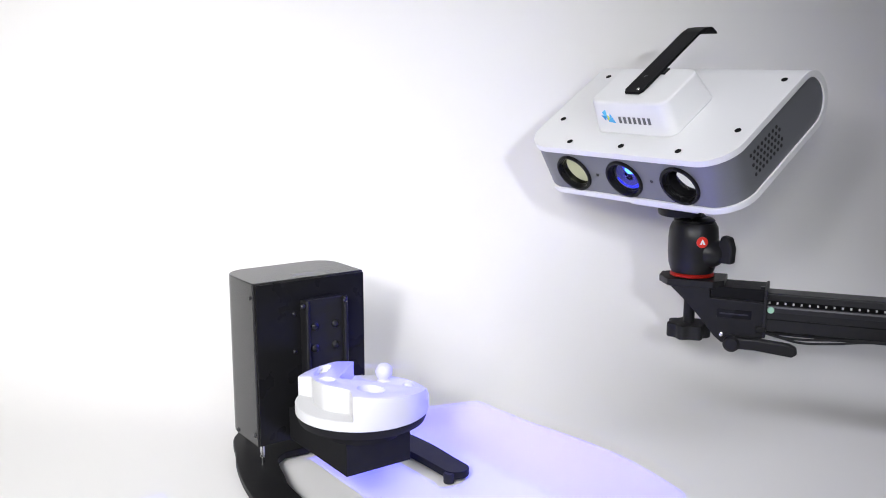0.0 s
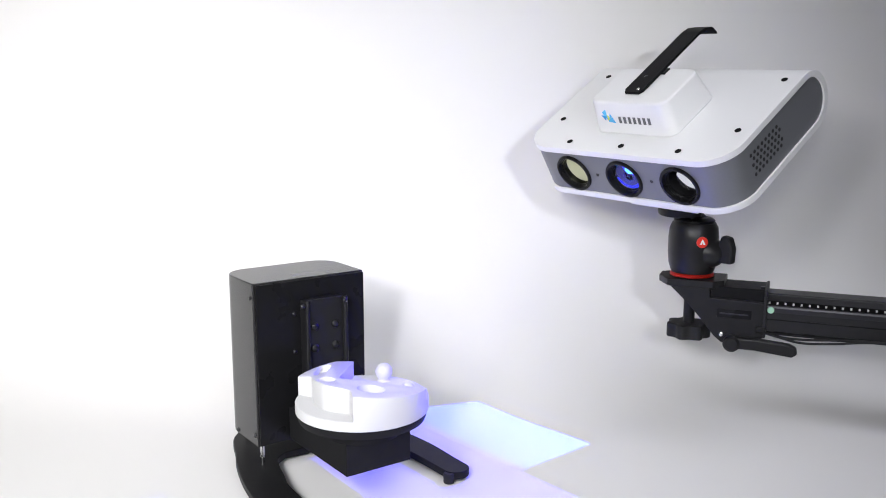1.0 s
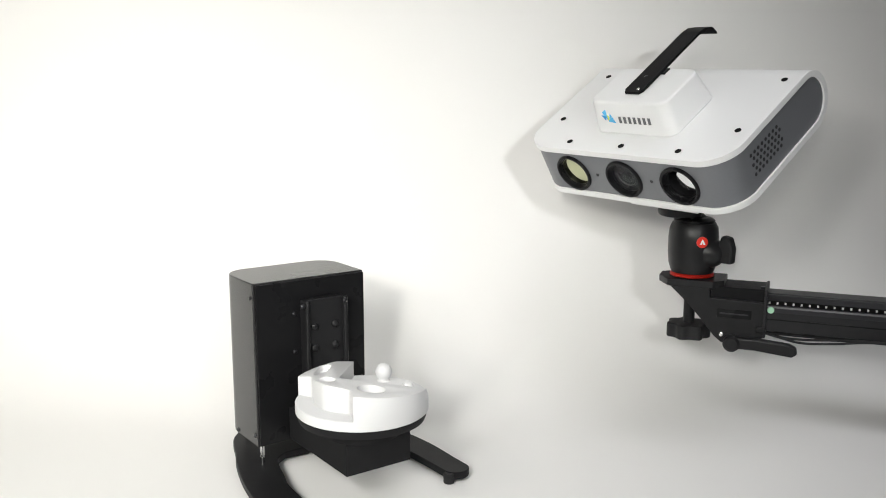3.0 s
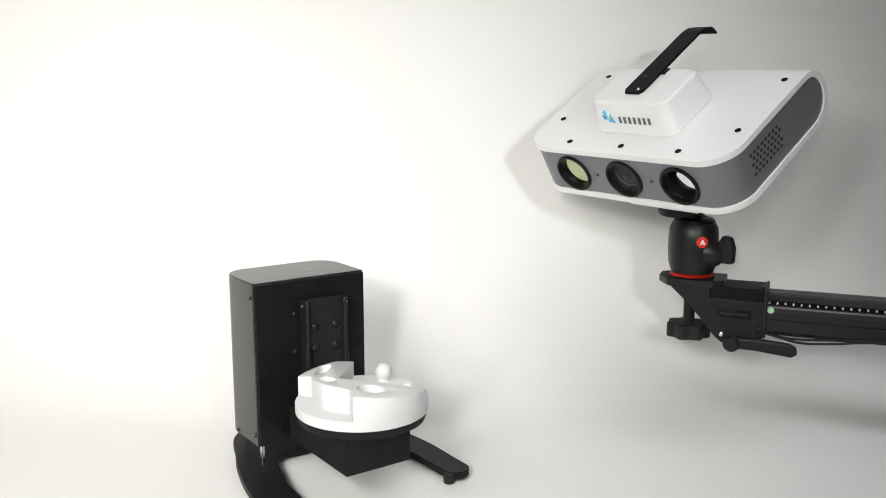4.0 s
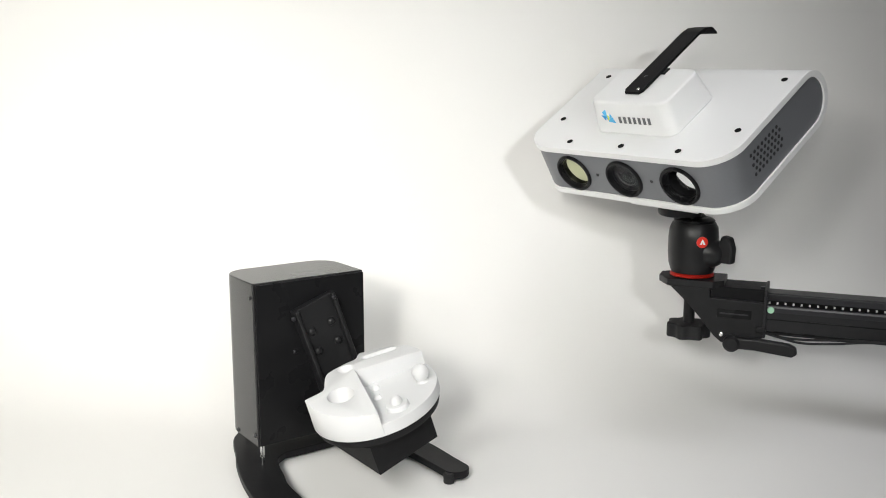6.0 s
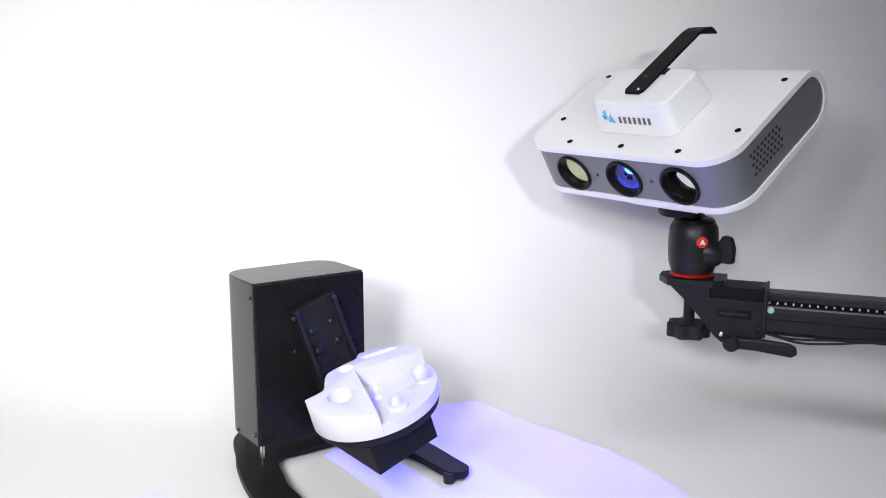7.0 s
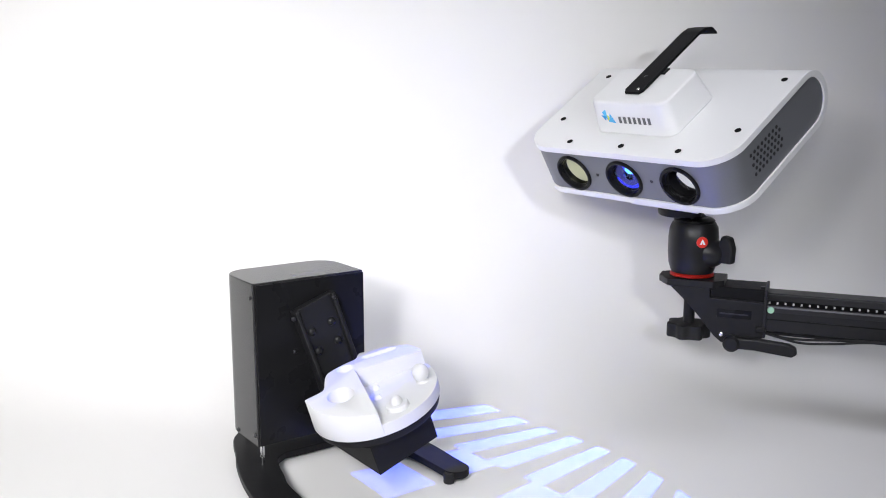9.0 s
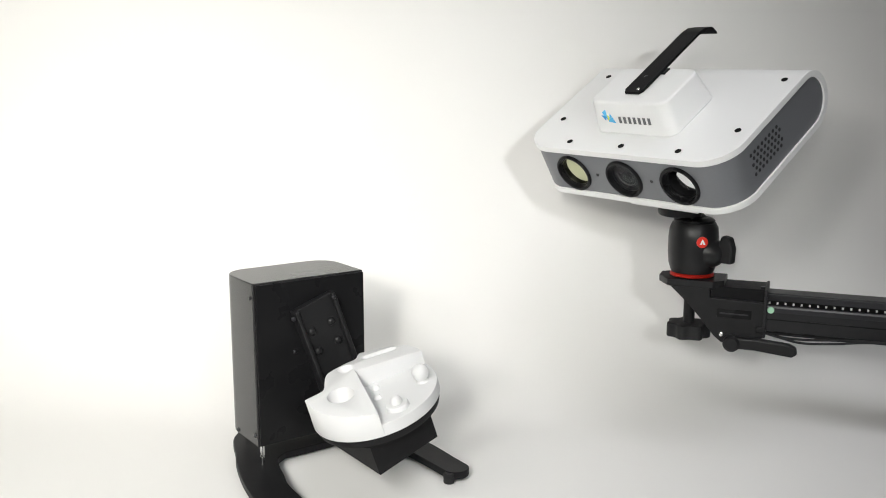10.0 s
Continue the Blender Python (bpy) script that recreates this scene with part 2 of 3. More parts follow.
def build_arm(root):
    """The tilting bracket with the platter on it; its own frame is the pivot on the tower's face."""
    pu, pz = PIVOT
    # upright plate with a raised rim at both edges
    x0, x1, z0, z1 = 0.0580 - pu, 0.1135 - pu, 0.006 - pz, 0.174 - pz
    arm = part("tilt_arm", box(x0, x1, -0.014, -0.004, z0, z1), BLACK_SATIN, root, "black tilting bracket with motor box", bevel=0.0015)
    arm.location = (pu, 0, pz)
    part("bracket_rim", box(x0 - 0.0005, x0 + 0.005, -0.020, -0.003, z0, z1), BLACK_SATIN, arm, bevel=0.002)
    part("bracket_rim", box(x1 - 0.005, x1 + 0.0005, -0.020, -0.003, z0, z1), BLACK_SATIN, arm, bevel=0.002)
    for u, z in ((0.0713, 0.1405), (0.0988, 0.1405), (0.0710, 0.114), (0.0988, 0.114)):
        part("bolt", dome(0.0054, 0.0042, at(u - pu, -0.0135, z - pz, FRONT), n=20), BLACK_SATIN, arm, "domed black bolt")
    for u in (0.0530, 0.1095):
        part("bolt", dome(0.0032, 0.003, at(u - pu, -0.0195, 0.1690 - pz, FRONT), n=16), DARKSTEEL, arm)
    part("pivot_hub", lathe([(0.022, 0), (0.022, 0.004)], at(0, 0, 0, FRONT), n=32), BLACK_SATIN, arm)
    # horizontal carrier box under the platter
    hw = 0.0415
    b = box(0.0795 - hw - pu, 0.0795 + hw - pu, -0.1442, -0.006, 0.0055 - pz, 0.0445 - pz)
    part("motor_box", b, HOUSING, arm, "black box-shaped motor housing", bevel=0.001)
    part("bearing", lathe([(0.042, 0.043 - pz), (0.042, 0.0595 - pz)], at(PLATTER.x - pu, PLATTER.y, 0), n=48), HOUSING, arm)
    disc = lathe([(0.064, -0.0105), (0.070, -0.0098), (0.0712, -0.007), (0.0722, -0.0015), (0.0720, -0.0003)], n=96)
    platter = part("platter", disc, HOUSING, arm, "round black metal turntable platter")
    platter.location = PLATTER - Vector((pu, 0, pz))
    return arm, platter


def build_test_piece():
    platter = empty("test_piece", TABLE @ Matrix.Translation(PLATTER), "white round calibration test piece lying on a black platter", "test object")
    R, hb, ht = 0.0738, 0.0112, 0.0600
    part("round_base", lathe([(R - 0.0005, 0), (R, 0.0006), (R, hb - 0.001), (R - 0.001, hb)], n=128), PLASTER, platter, "white round calibration base")

    def arc(a0, a1, r=R + 0.00015, n=24):
        return [Vector((r * math.cos(radians(a0 + (a1 - a0) * i / n)), r * math.sin(radians(a0 + (a1 - a0) * i / n)))) for i in range(n + 1)]

    # raised block: rim from the recess round the back to the notch, and from the notch to the recess
    notch = spline([(-0.0508, 0.0512), (-0.0482, 0.0450), (-0.0436, 0.0350), (-0.0495, 0.0185), (-0.0522, -0.0020), (-0.0500, -0.0134), (-0.0443, -0.0229), (-0.0372, -0.0335),
                    (-0.0366, -0.0395), (-0.0402, -0.0485), (-0.0443, -0.0571)], 6)
    out = arc(67, 134.5) + notch + arc(-127.4, -48.5) + [Vector((-0.0240, 0.0085))]
    bm = prism([(p.x, p.y) for p in out], 0.0005, ht)
    block = part("raised_block", bm, PLASTER, platter, "white raised block with dimples and a wavy edge", bevel=0.0007, segs=2)
    cutters = []

    def cutter(b):
        me = bpy.data.meshes.new("cut")
        bmesh.ops.recalc_face_normals(b, faces=b.faces)
        b.to_mesh(me)
        b.free()
        ob = bpy.data.objects.new("cut", me)
        scene.collection.objects.link(ob)
        cutters.append(ob)

    def ball(x, y, z, rx, ry, rz, turn=0):
        b = bmesh.new()
        bmesh.ops.create_uvsphere(b, u_segments=40, v_segments=20, radius=1,
                                  matrix=Matrix.Translation((x, y, z)) @ Matrix.Rotation(radians(turn), 4, "Z") @ Matrix.Diagonal((rx, ry, rz, 1)))
        return b

    # the top falls away in two slanting planes
    plane_a = lambda x, y: 0.0342 - 0.112 * x + 0.006 * y
    plane_b = lambda x, y: 0.0364 - 0.16 * ((x + 0.045) * -0.5 + (y - 0.025) * 0.866)
    for f in (plane_a, plane_b):
        b = bmesh.new()
        c = [(-0.1, -0.1), (0.1, -0.1), (0.1, 0.1), (-0.1, 0.1)]
        lo = [b.verts.new((x, y, f(x, y))) for x, y in c]
        hi = [b.verts.new((x, y, 0.12)) for x, y in c]
        b.faces.new(lo[::-1])
        b.faces.new(hi)
        for i in range(4):
            b.faces.new((lo[i], lo[(i + 1) % 4], hi[(i + 1) % 4], hi[i]))
        cutter(b)
    za = plane_a(-0.012, -0.041)
    cutter(lathe([(0.0095, za - 0.0175), (0.0118, za - 0.0160), (0.0148, za - 0.0020), (0.0162, za + 0.0060)], at(-0.0105, -0.0385, 0), n=48))
    cutter(ball(-0.0385, 0.0090, plane_a(-0.0385, 0.0090) + 0.003, 0.0105, 0.0105, 0.0095))
    slot = [Vector((0.0145 * math.copysign(1, math.cos(a)) + 0.0072 * math.cos(a), 0.0072 * math.sin(a))) for a in [2 * math.pi * (i + 0.5) / 40 for i in range(40)]]
    cutter(prism([(p.x, p.y) for p in slot], 0.026, 0.045, at(-0.0203, 0.0525, 0, Matrix.Rotation(radians(49), 4, "Z"))))
    bpy.context.view_layer.update()
    for c in cutters:
        mod = block.modifiers.new("cut", "BOOLEAN")
        mod.object, mod.operation, mod.solver = c, "DIFFERENCE", "EXACT"
        c.parent = platter
    # order: cut first, then round the edges
    bpy.context.view_layer.update()
    block.modifiers.move(0, len(block.modifiers) - 1)
    me = bpy.data.meshes.new_from_object(block.evaluated_get(bpy.context.evaluated_depsgraph_get()))
    block.modifiers.clear()
    block.data = me
    me.shade_smooth()
    me.set_sharp_from_angle(angle=radians(35))
    for c in cutters:
        bpy.data.objects.remove(c)
    # pieces standing in the recess
    hr = 0.0142
    sector = arc(-48.5, 67, n=40) + [Vector((-0.0240, 0.0085))]
    part("recess_floor", prism([(p.x, p.y) for p in sector], 0.0005, hr), PLASTER, platter, bevel=0.0007, segs=2)
    part("large_ball", ball_on_post(0.0480, 0.0315, hr, 0.0098, 0.0210), PLASTER, platter, "white ball on a short post")
    part("pedestal", lathe([(0.0128, hr - 0.0005), (0.0125, hr + 0.0035), (0.0112, hr + 0.0048), (0.0090, hr + 0.0050)], at(0.0482, -0.0212, 0), n=36), PLASTER, platter)
    part("small_ball", ball_on_post(0.0473, -0.0206, hr + 0.0040, 0.0066, 0.0090), PLASTER, platter)
    for x, y in ((-0.0020, 0.0090), (0.0125, -0.0085)):
        part("small_cone", lathe([(0.0050, hr - 0.0005), (0.0045, hr + 0.0015), (0.0022, hr + 0.0042), (0.0008, hr + 0.0045)], at(x, y, 0), n=24), PLASTER, platter)
    return platter


def ball_on_post(x, y, z, r, top):
    """A ball of radius r whose crown is top above z, on a flared post."""
    cz = top - r
    prof = [(r * 0.85, -0.0005), (r * 0.62, 0.002)] if cz > r * 0.6 else [(r * 0.95, -0.0005)]
    n = 14
    a0 = -50 if cz > r * 0.6 else math.degrees(math.asin(max(-1, min(0.99, -cz / r))))
    for i in range(n + 1):
        a = radians(a0 + (89.0 - a0) * i / n)
        prof.append((r * math.cos(a), cz + r * math.sin(a)))
    return lathe(prof, at(x, y, z), n=36)


# ---- scanner ----
W, RC, YB, RB, HS, TH = 0.1690, 0.046, 0.190, 0.0405, 0.081, 0.0085
XC = -0.0022


def front_y(x, w=W, r=RC, y0=-0.004):
    k = abs(x) - (w - r)
    return y0 if k <= 0 else y0 + r - math.sqrt(max(0, r * r - k * k))


def build_shell(root):
    xs = [-(W - RC) + 2 * (W - RC) * i / 12 for i in range(13)]
    side = [W - RC + RC * math.sin(radians(90 * i / 14)) for i in range(1, 15)]
    xs = [-x for x in side[::-1]] + xs + side
    bm = bmesh.new()
    sections = []
    for x in xs:
        y = front_y(x)
        p = [(y, 0)] + [(YB + RB * math.cos(a), -RB + RB * math.sin(a)) for a in [radians(90 - 180 * i / 20) for i in range(21)]] + [(y, -HS)]
        ri = RB - TH
        p += [(y, -HS + TH)] + [(YB + ri * math.cos(a), -RB + ri * math.sin(a)) for a in [radians(-90 + 180 * i / 20) for i in range(21)]] + [(y, -TH)]
        sections.append([bm.verts.new((x + XC, *q)) for q in p])
    n = len(sections[0])
    for a, b in zip(sections, sections[1:]):
        for i in range(n):
            bm.faces.new((a[i], a[(i + 1) % n], b[(i + 1) % n], b[i]))
    h = n // 2
    for s in (sections[0], sections[-1]):
        for i in range(h - 1):
            bm.faces.new((s[i], s[i + 1], s[n - 2 - i], s[n - 1 - i]))
    return part("shell", bm, WHITE, root, "white wrap-around plastic shell", bevel=0.0022, segs=3)


def build_band(root):
    """The grey wall between the shell's two plates, with three round openings in front."""
    bm = bmesh.new()
    w, r, y0, z0, z1 = W - 0.0035, RC - 0.0035, -0.0005, -TH, -HS + TH
    xf = w - r
    # corners
    for s in (1, -1):
        cols = []
        for i in range(15):
            a = radians(90 * i / 14)
            cols.append([bm.verts.new((XC + s * (xf + r * math.sin(a)), y0 + r - r * math.cos(a), z)) for z in (z0 + 0.001, z1 - 0.001)])
        for a, b in zip(cols, cols[1:]):
            bm.faces.new((a[0], b[0], b[1], a[1]))
        # sides with a round end at the back
        ri = RB - TH + 0.001
        pts = [(y0 + r, z0 + 0.001)] + [(YB + ri * math.cos(a), -RB + ri * math.sin(a)) for a in [radians(90 - 180 * i / 20) for i in range(21)]] + [(y0 + r, z1 - 0.001)]
        bm.faces.new([bm.verts.new((XC + s * w, y, z)) for y, z in pts])
    # front: three cells, each round its opening
    edges = [XC - xf, -0.0447, 0.0447, XC + xf]
    for k, cx in enumerate((-0.0893, 0, 0.0893)):
        xa, xb = edges[k], edges[k + 1]
        angs = [2 * math.pi * i / 48 for i in range(48)] + [math.atan2(z - LENS_Z, x - cx) % (2 * math.pi) for x in (xa, xb) for z in (z0 + 0.001, z1 - 0.001)]
        angs = sorted(set(round(a, 5) for a in angs))
        ring = []
        for a in angs:
            c, s = math.cos(a), math.sin(a)
            k1 = ((xb if c > 0 else xa) - cx) / c if abs(c) > 1e-6 else 9
            k2 = ((z0 + 0.001 if s > 0 else z1 - 0.001) - LENS_Z) / s if abs(s) > 1e-6 else 9
            q = min(k1, k2)
            ring.append((bm.verts.new((cx + q * c, y0, LENS_Z + q * s)), bm.verts.new((cx + 0.0275 * c, y0, LENS_Z + 0.0275 * s))))
        for i in range(len(ring)):
            a, b = ring[i], ring[(i + 1) % len(ring)]
            bm.faces.new((a[0], b[0], b[1], a[1]))
    bmesh.ops.remove_doubles(bm, verts=bm.verts, dist=0.00005)
    ob = part("side_band", bm, GREY, root, "satin grey metallic band")
    s = ob.modifiers.new("wall", "SOLIDIFY")
    s.thickness, s.offset = 0.0016, 0
    e = ob.modifiers.new("crisp", "EDGE_SPLIT")
    e.split_angle = radians(35)
    return ob


def build_scanner():
    root = empty("scanner", SCANNER, "white and grey optical scanner with three lenses on a ball head", "3d scanner")
    build_shell(root)
    band = build_band(root)
    # vents in the right side: dark discs whose colour gives the holes' shade
    hole = None
    for i in range(8):
        for j in range(5):
            y, z = 0.0500 + 0.0088 * i + (0.0044 if j % 2 else 0), -0.0255 - 0.0070 * j
            if hole is None:
                hole = part("vent_hole", lathe([(0.0025, -0.0012), (0.0025, 0.0001), (0.0019, 0.00025), (0.0017, 0.0001)], Matrix.Rotation(radians(90), 4, "Y"), n=14), VENT, band)
                h = hole
            else:
                h = new("vent_hole", hole.data)
                h.parent = band
            h.location = (XC + W - 0.0035 + 0.0010, y, z)
    # screws in the top plate
    for x, y in ((-0.0906, 0.0135), (0, 0.0135), (0.0906, 0.0135), (-0.145, 0.0645), (0.145, 0.0645), (-0.145, 0.1782), (0.145, 0.1782)):
        part("screw", lathe([(0.0042, 0.0001), (0.0042, 0.0007), (0.0034, 0.0008), (0.0022, 0.0003)], at(x, y, 0), n=20), DEEP, root, "black recessed screw")
    # small holes between the lenses
    for x in (-0.046, 0.0455):
        part("indicator_hole", lathe([(0.0024, 0), (0.0024, 0.0006), (0.0017, 0.0006), (0.0017, 0.0002)], at(x, -0.0012, -0.0415, FRONT), n=16), INK, root)
    # hump with sloping sides
    hb = bmesh.new()
    base = rounded(-0.0645, 0.0690, 0.039, 0.140, 0.016, 6)
    top = rounded(-0.0605, 0.0645, 0.044, 0.128, 0.015, 6)
    lo = [hb.verts.new((x, y, -0.0005)) for x, y in base]
    hi = [hb.verts.new((x, y, 0.0475)) for x, y in top]
    hb.faces.new(lo[::-1])
    hb.faces.new(hi)
    for i in range(len(lo)):
        j = (i + 1) % len(lo)
        hb.faces.new((lo[i], lo[j], hi[j], hi[i]))
    part("top_hump", hb, WHITE, root, "white tapered housing on top", bevel=0.003, segs=4)
    # strap handle: one bent flat bar
    prof = [(0.063, 0.0476), (0.070, 0.0477), (0.125, 0.0490), (0.206, 0.0510), (0.222, 0.0492), (0.237, 0.0420), (0.243, 0.0310)]
    lofts = bmesh.new()
    ring = []
    for i, (y, z) in enumerate(prof):
        hw = 0.0150 if i else 0.011
        ring.append([lofts.verts.new((q[0] + 0.001, q[1], q[2])) for q in ((-hw, y, z), (hw, y, z), (hw, y, z + 0.004), (-hw, y, z + 0.004))])
    for a, b in zip(ring, ring[1:]):
        for i in range(4):
            lofts.faces.new((a[i], a[(i + 1) % 4], b[(i + 1) % 4], b[i]))
    lofts.faces.new(ring[0])
    lofts.faces.new(ring[-1][::-1])
    handle = part("handle", lofts, HANDLE_BLACK, root, "black flat metal carrying handle", bevel=0.0012)
    part("handle_foot", box(0.002, 0.0200, 0.112, 0.126, 0.046, 0.0496), BLACK, root, bevel=0.001)
    part("handle_screw", dome(0.0022, 0.0012, at(0.007, 0.071, 0.0515), n=12), STEEL, handle)
    part("handle_screw", dome(0.0026, 0.0012, at(0.0, 0.100, 0.0522), n=12), DARKSTEEL, handle)
    build_lenses(root)
    build_badge(root)
    # plate under the body
    part("mount_plate", box(-0.011, 0.098, 0.004, 0.120, -HS - 0.0100, -HS + 0.001), WHITE, root, "white plate under the shell", bevel=0.0012)
    return root


def ring_barrel(x, depth, r_in, root, name, label):
    z = at(x, -0.0008, LENS_Z, FRONT)
    prof = [(0.0290, -0.001), (0.0290, 0.0024), (0.0282, 0.0038), (0.0264, 0.0042), (0.0248, 0.0036), (0.0240, 0.0020),
            (0.0236, -0.0020), (0.0226, -0.0022), (0.0224, -0.0060), (0.0210, -0.0062), (r_in + 0.001, -depth + 0.001), (r_in, -depth)]
    return part(name, lathe(prof, z, n=56, close=False), BLACK_GLOSS, root, label)


def build_lenses(root):
    a = ring_barrel(-0.0893, 0.010, 0.0185, root, "camera_lens", "black lens ring with greenish filter glass")
    part("filter_glass", dome(0.0224, 0.0004, at(-0.0893, 0.0040, LENS_Z, FRONT), n=48), FILTER, a, "pale yellow-green coated glass")
    b = ring_barrel(0.0893, 0.026, 0.0160, root, "camera_lens", "deep black lens ring with clear glass")
    part("filter_glass", lathe([(0.0165, 0), (0.0165, 0.0008)], at(0.0935, 0.0112, LENS_Z + 0.0008, FRONT), n=48), MIRROR, b, "bright reflecting glass")
    c = ring_barrel(0, 0.0064, 0.0205, root, "projector_lens", "black projector lens ring glowing blue when it projects")
    g = part("front_glass", dome(0.0222, 0.0030, at(0, 0.0030, LENS_Z, FRONT), n=48), LENSGLASS, c, "clear front glass")
    g.visible_shadow = False
    # iris in front of the slide, arcs and brighter spots on it, all made to glow for blue light in the lens, and the
    # shutter that covers all
    part("iris", lathe([(0.0195, -0.0004), (0.0195, 0.0004), (0.0068, 0.0004), (0.0068, -0.0004), (0.0195, -0.0004)], at(0.0008, 0.0074, LENS_Z - 0.0014, FRONT), n=48, close=False), DIMGLOW, c, "iris given a dim glow for blue light inside the lens")
    crown = [(r * math.cos(radians(a)), r * math.sin(radians(a))) for r, span in ((0.0165, range(10, 111, 10)), (0.0080, range(110, 9, -10))) for a in span]
    part("light_arc", prism(crown, -0.0002, 0.0002, at(0, 0.0070, LENS_Z, FRONT)), BLUEGLOW, c, "glowing arc added for blue light inside the lens", smooth=False)
    for k, (x, z, r) in enumerate(((0.0045, 0.0084, 0.0055), (0.0095, 0.0078, 0.0050), (0.0062, 0.0106, 0.0040), (0.0118, 0.0048, 0.0028), (0.0015, 0.0098, 0.0028))):
        part("bright_spot", dome(r, 0.0003, at(x, 0.0067 - 0.00003 * k, LENS_Z + z, FRONT), n=20), COREGLOW, c, "glowing spot added for bright blue light inside the lens")
    bow = [(r * math.cos(radians(a)), r * math.sin(radians(a))) for r, span in ((0.0205, range(195, 326, 10)), (0.0164, range(325, 194, -10))) for a in span]
    part("light_arc", prism(bow, -0.0002, 0.0003, at(0, 0.0069, LENS_Z, FRONT)), BLUEGLOW, c, "glowing arc added for blue light inside the lens", smooth=False)
    return c


def build_shutter(root):
    """A round black blade added behind the projector lens to hide the glow, ringed like a dark lens; it slides aside
    while the projector works.
    """
    bm = lathe([(0.0213, -0.0001), (0.0213, 0.0002), (0.0170, 0.0004), (0.0160, 0.0020), (0.0146, 0.0020), (0.0138, 0.0004), (0.0100, 0.0003), (0.0092, 0.0010), (0.0050, 0.0016), (0.0006, 0.0018)], FRONT, n=48)
    blade = part("shutter", bm, BLACK_GLOSS, root, "added glossy black blade with lens-like rings, covering the lens glow")
    blade.location = (0, 0.0061, LENS_Z)
    return blade


def build_badge(root):
    """The maker's mark on the hump's front: plain coloured triangles and a bar in place of its name."""
    # the hump's front leans back
    y0, y1, zt = 0.039, 0.044, 0.0475
    lean = math.atan2(y1 - y0, zt)
    m = at(0, y0, 0) @ Matrix.Rotation(radians(90) - lean, 4, "X")
    facets = (([(-0.0445, 0.0310), (-0.0360, 0.0365), (-0.0345, 0.0150)], BLUE_B), ([(-0.0470, 0.0250), (-0.0360, 0.0230), (-0.0400, 0.0150)], BLUE_A),
              ([(-0.0350, 0.0260), (-0.0290, 0.0200), (-0.0345, 0.0140)], YELLOW), ([(-0.0280, 0.0290), (-0.0195, 0.0105), (-0.0340, 0.0125)], BLUE_B))
    for pts, mat in facets:
        small = [(-0.0325 + 0.80 * (x + 0.0335), 0.0262 + 0.74 * (y - 0.0230)) for x, y in pts]
        part("mark_facet", prism(small, 0.0002, 0.0007, m), mat, root, smooth=False)
    for i in range(7):
        x = -0.0150 + i * 0.0080
        part("mark_bar", box(x, x + 0.0042, 0.0172, 0.0268, 0.0002, 0.0006), GREY_INK, root, smooth=False).matrix_local = m


# ---- pattern projector inside the scanner ----
LAMP_Y, GAP = 0.0135, 0.005
PITCH_X, PITCH_Z, COLS = 0.0078, 0.0108, 6
# name: pattern in the far zone, pattern in the near zone, row of the seam between them
PATTERNS = {"dawn": ("full", "none", -0.40), "start": ("fine", "full", -0.36), "fine": ("fine", "fine", -0.40),
            "one_mixed": (1, "fine", -0.41), "one": (1, 1, -0.4), "two_mixed": (2, 1, -0.40), "two": (2, 2, -0.4), "three_mixed": (3, 2, -0.405), "three": (3, 3, -0.4),
            "four_mixed": (4, 3, -0.40), "four": (4, 4, -0.4), "five_mixed": (5, 4, -0.39), "six_mixed": (6, 5, -0.39), "six": (6, 6, -0.4), "seven_mixed": (7, 6, -0.20),
            "end": ("marks", 7, -0.385), "off": ()}
MID, SPAN, TOP, SHEAR = 0.135, 0.645, 0.30, 0.10


def lit_bands(kind):
    """Lit stretches of a pattern over -1 to 1."""
    if kind == "full":
        return [(-1, 1)]
    if kind == "none":
        return []
    if kind == "fine":
        return [(-1 + 2 * i / 120, -1 + 2 * (i + 0.6) / 120) for i in range(120)]
    if kind == "marks":
        return [(-0.93, -0.80), (-0.72, -0.66), (0.02, 0.14), (0.66, 0.80)]
    n = 256
    lit = [((i ^ (i >> 1)) >> (8 - kind)) & 1 for i in range(n)]
    if kind == 1:
        lit = [1 - q for q in lit]
    out, start = [], None
    for i, q in enumerate(lit + [0]):
        if q and start is None:
            start = i
        if not q and start is not None:
            out.append((-1 + 2 * start / n, -1 + 2 * i / n))
            start = None
    return out


def far_edge(a):
    """Row of the picture's bowed far edge."""
    d = MID + SPAN * a - 0.17
    return -0.86 + (0.42 if d > 0 else 0.24) * d * d


def window_place(name):
    if name == "off":
        return 7 * PITCH_X, 2 * PITCH_Z
    k = list(PATTERNS).index(name)
    return (k % COLS) * PITCH_X, (k // COLS) * PITCH_Z


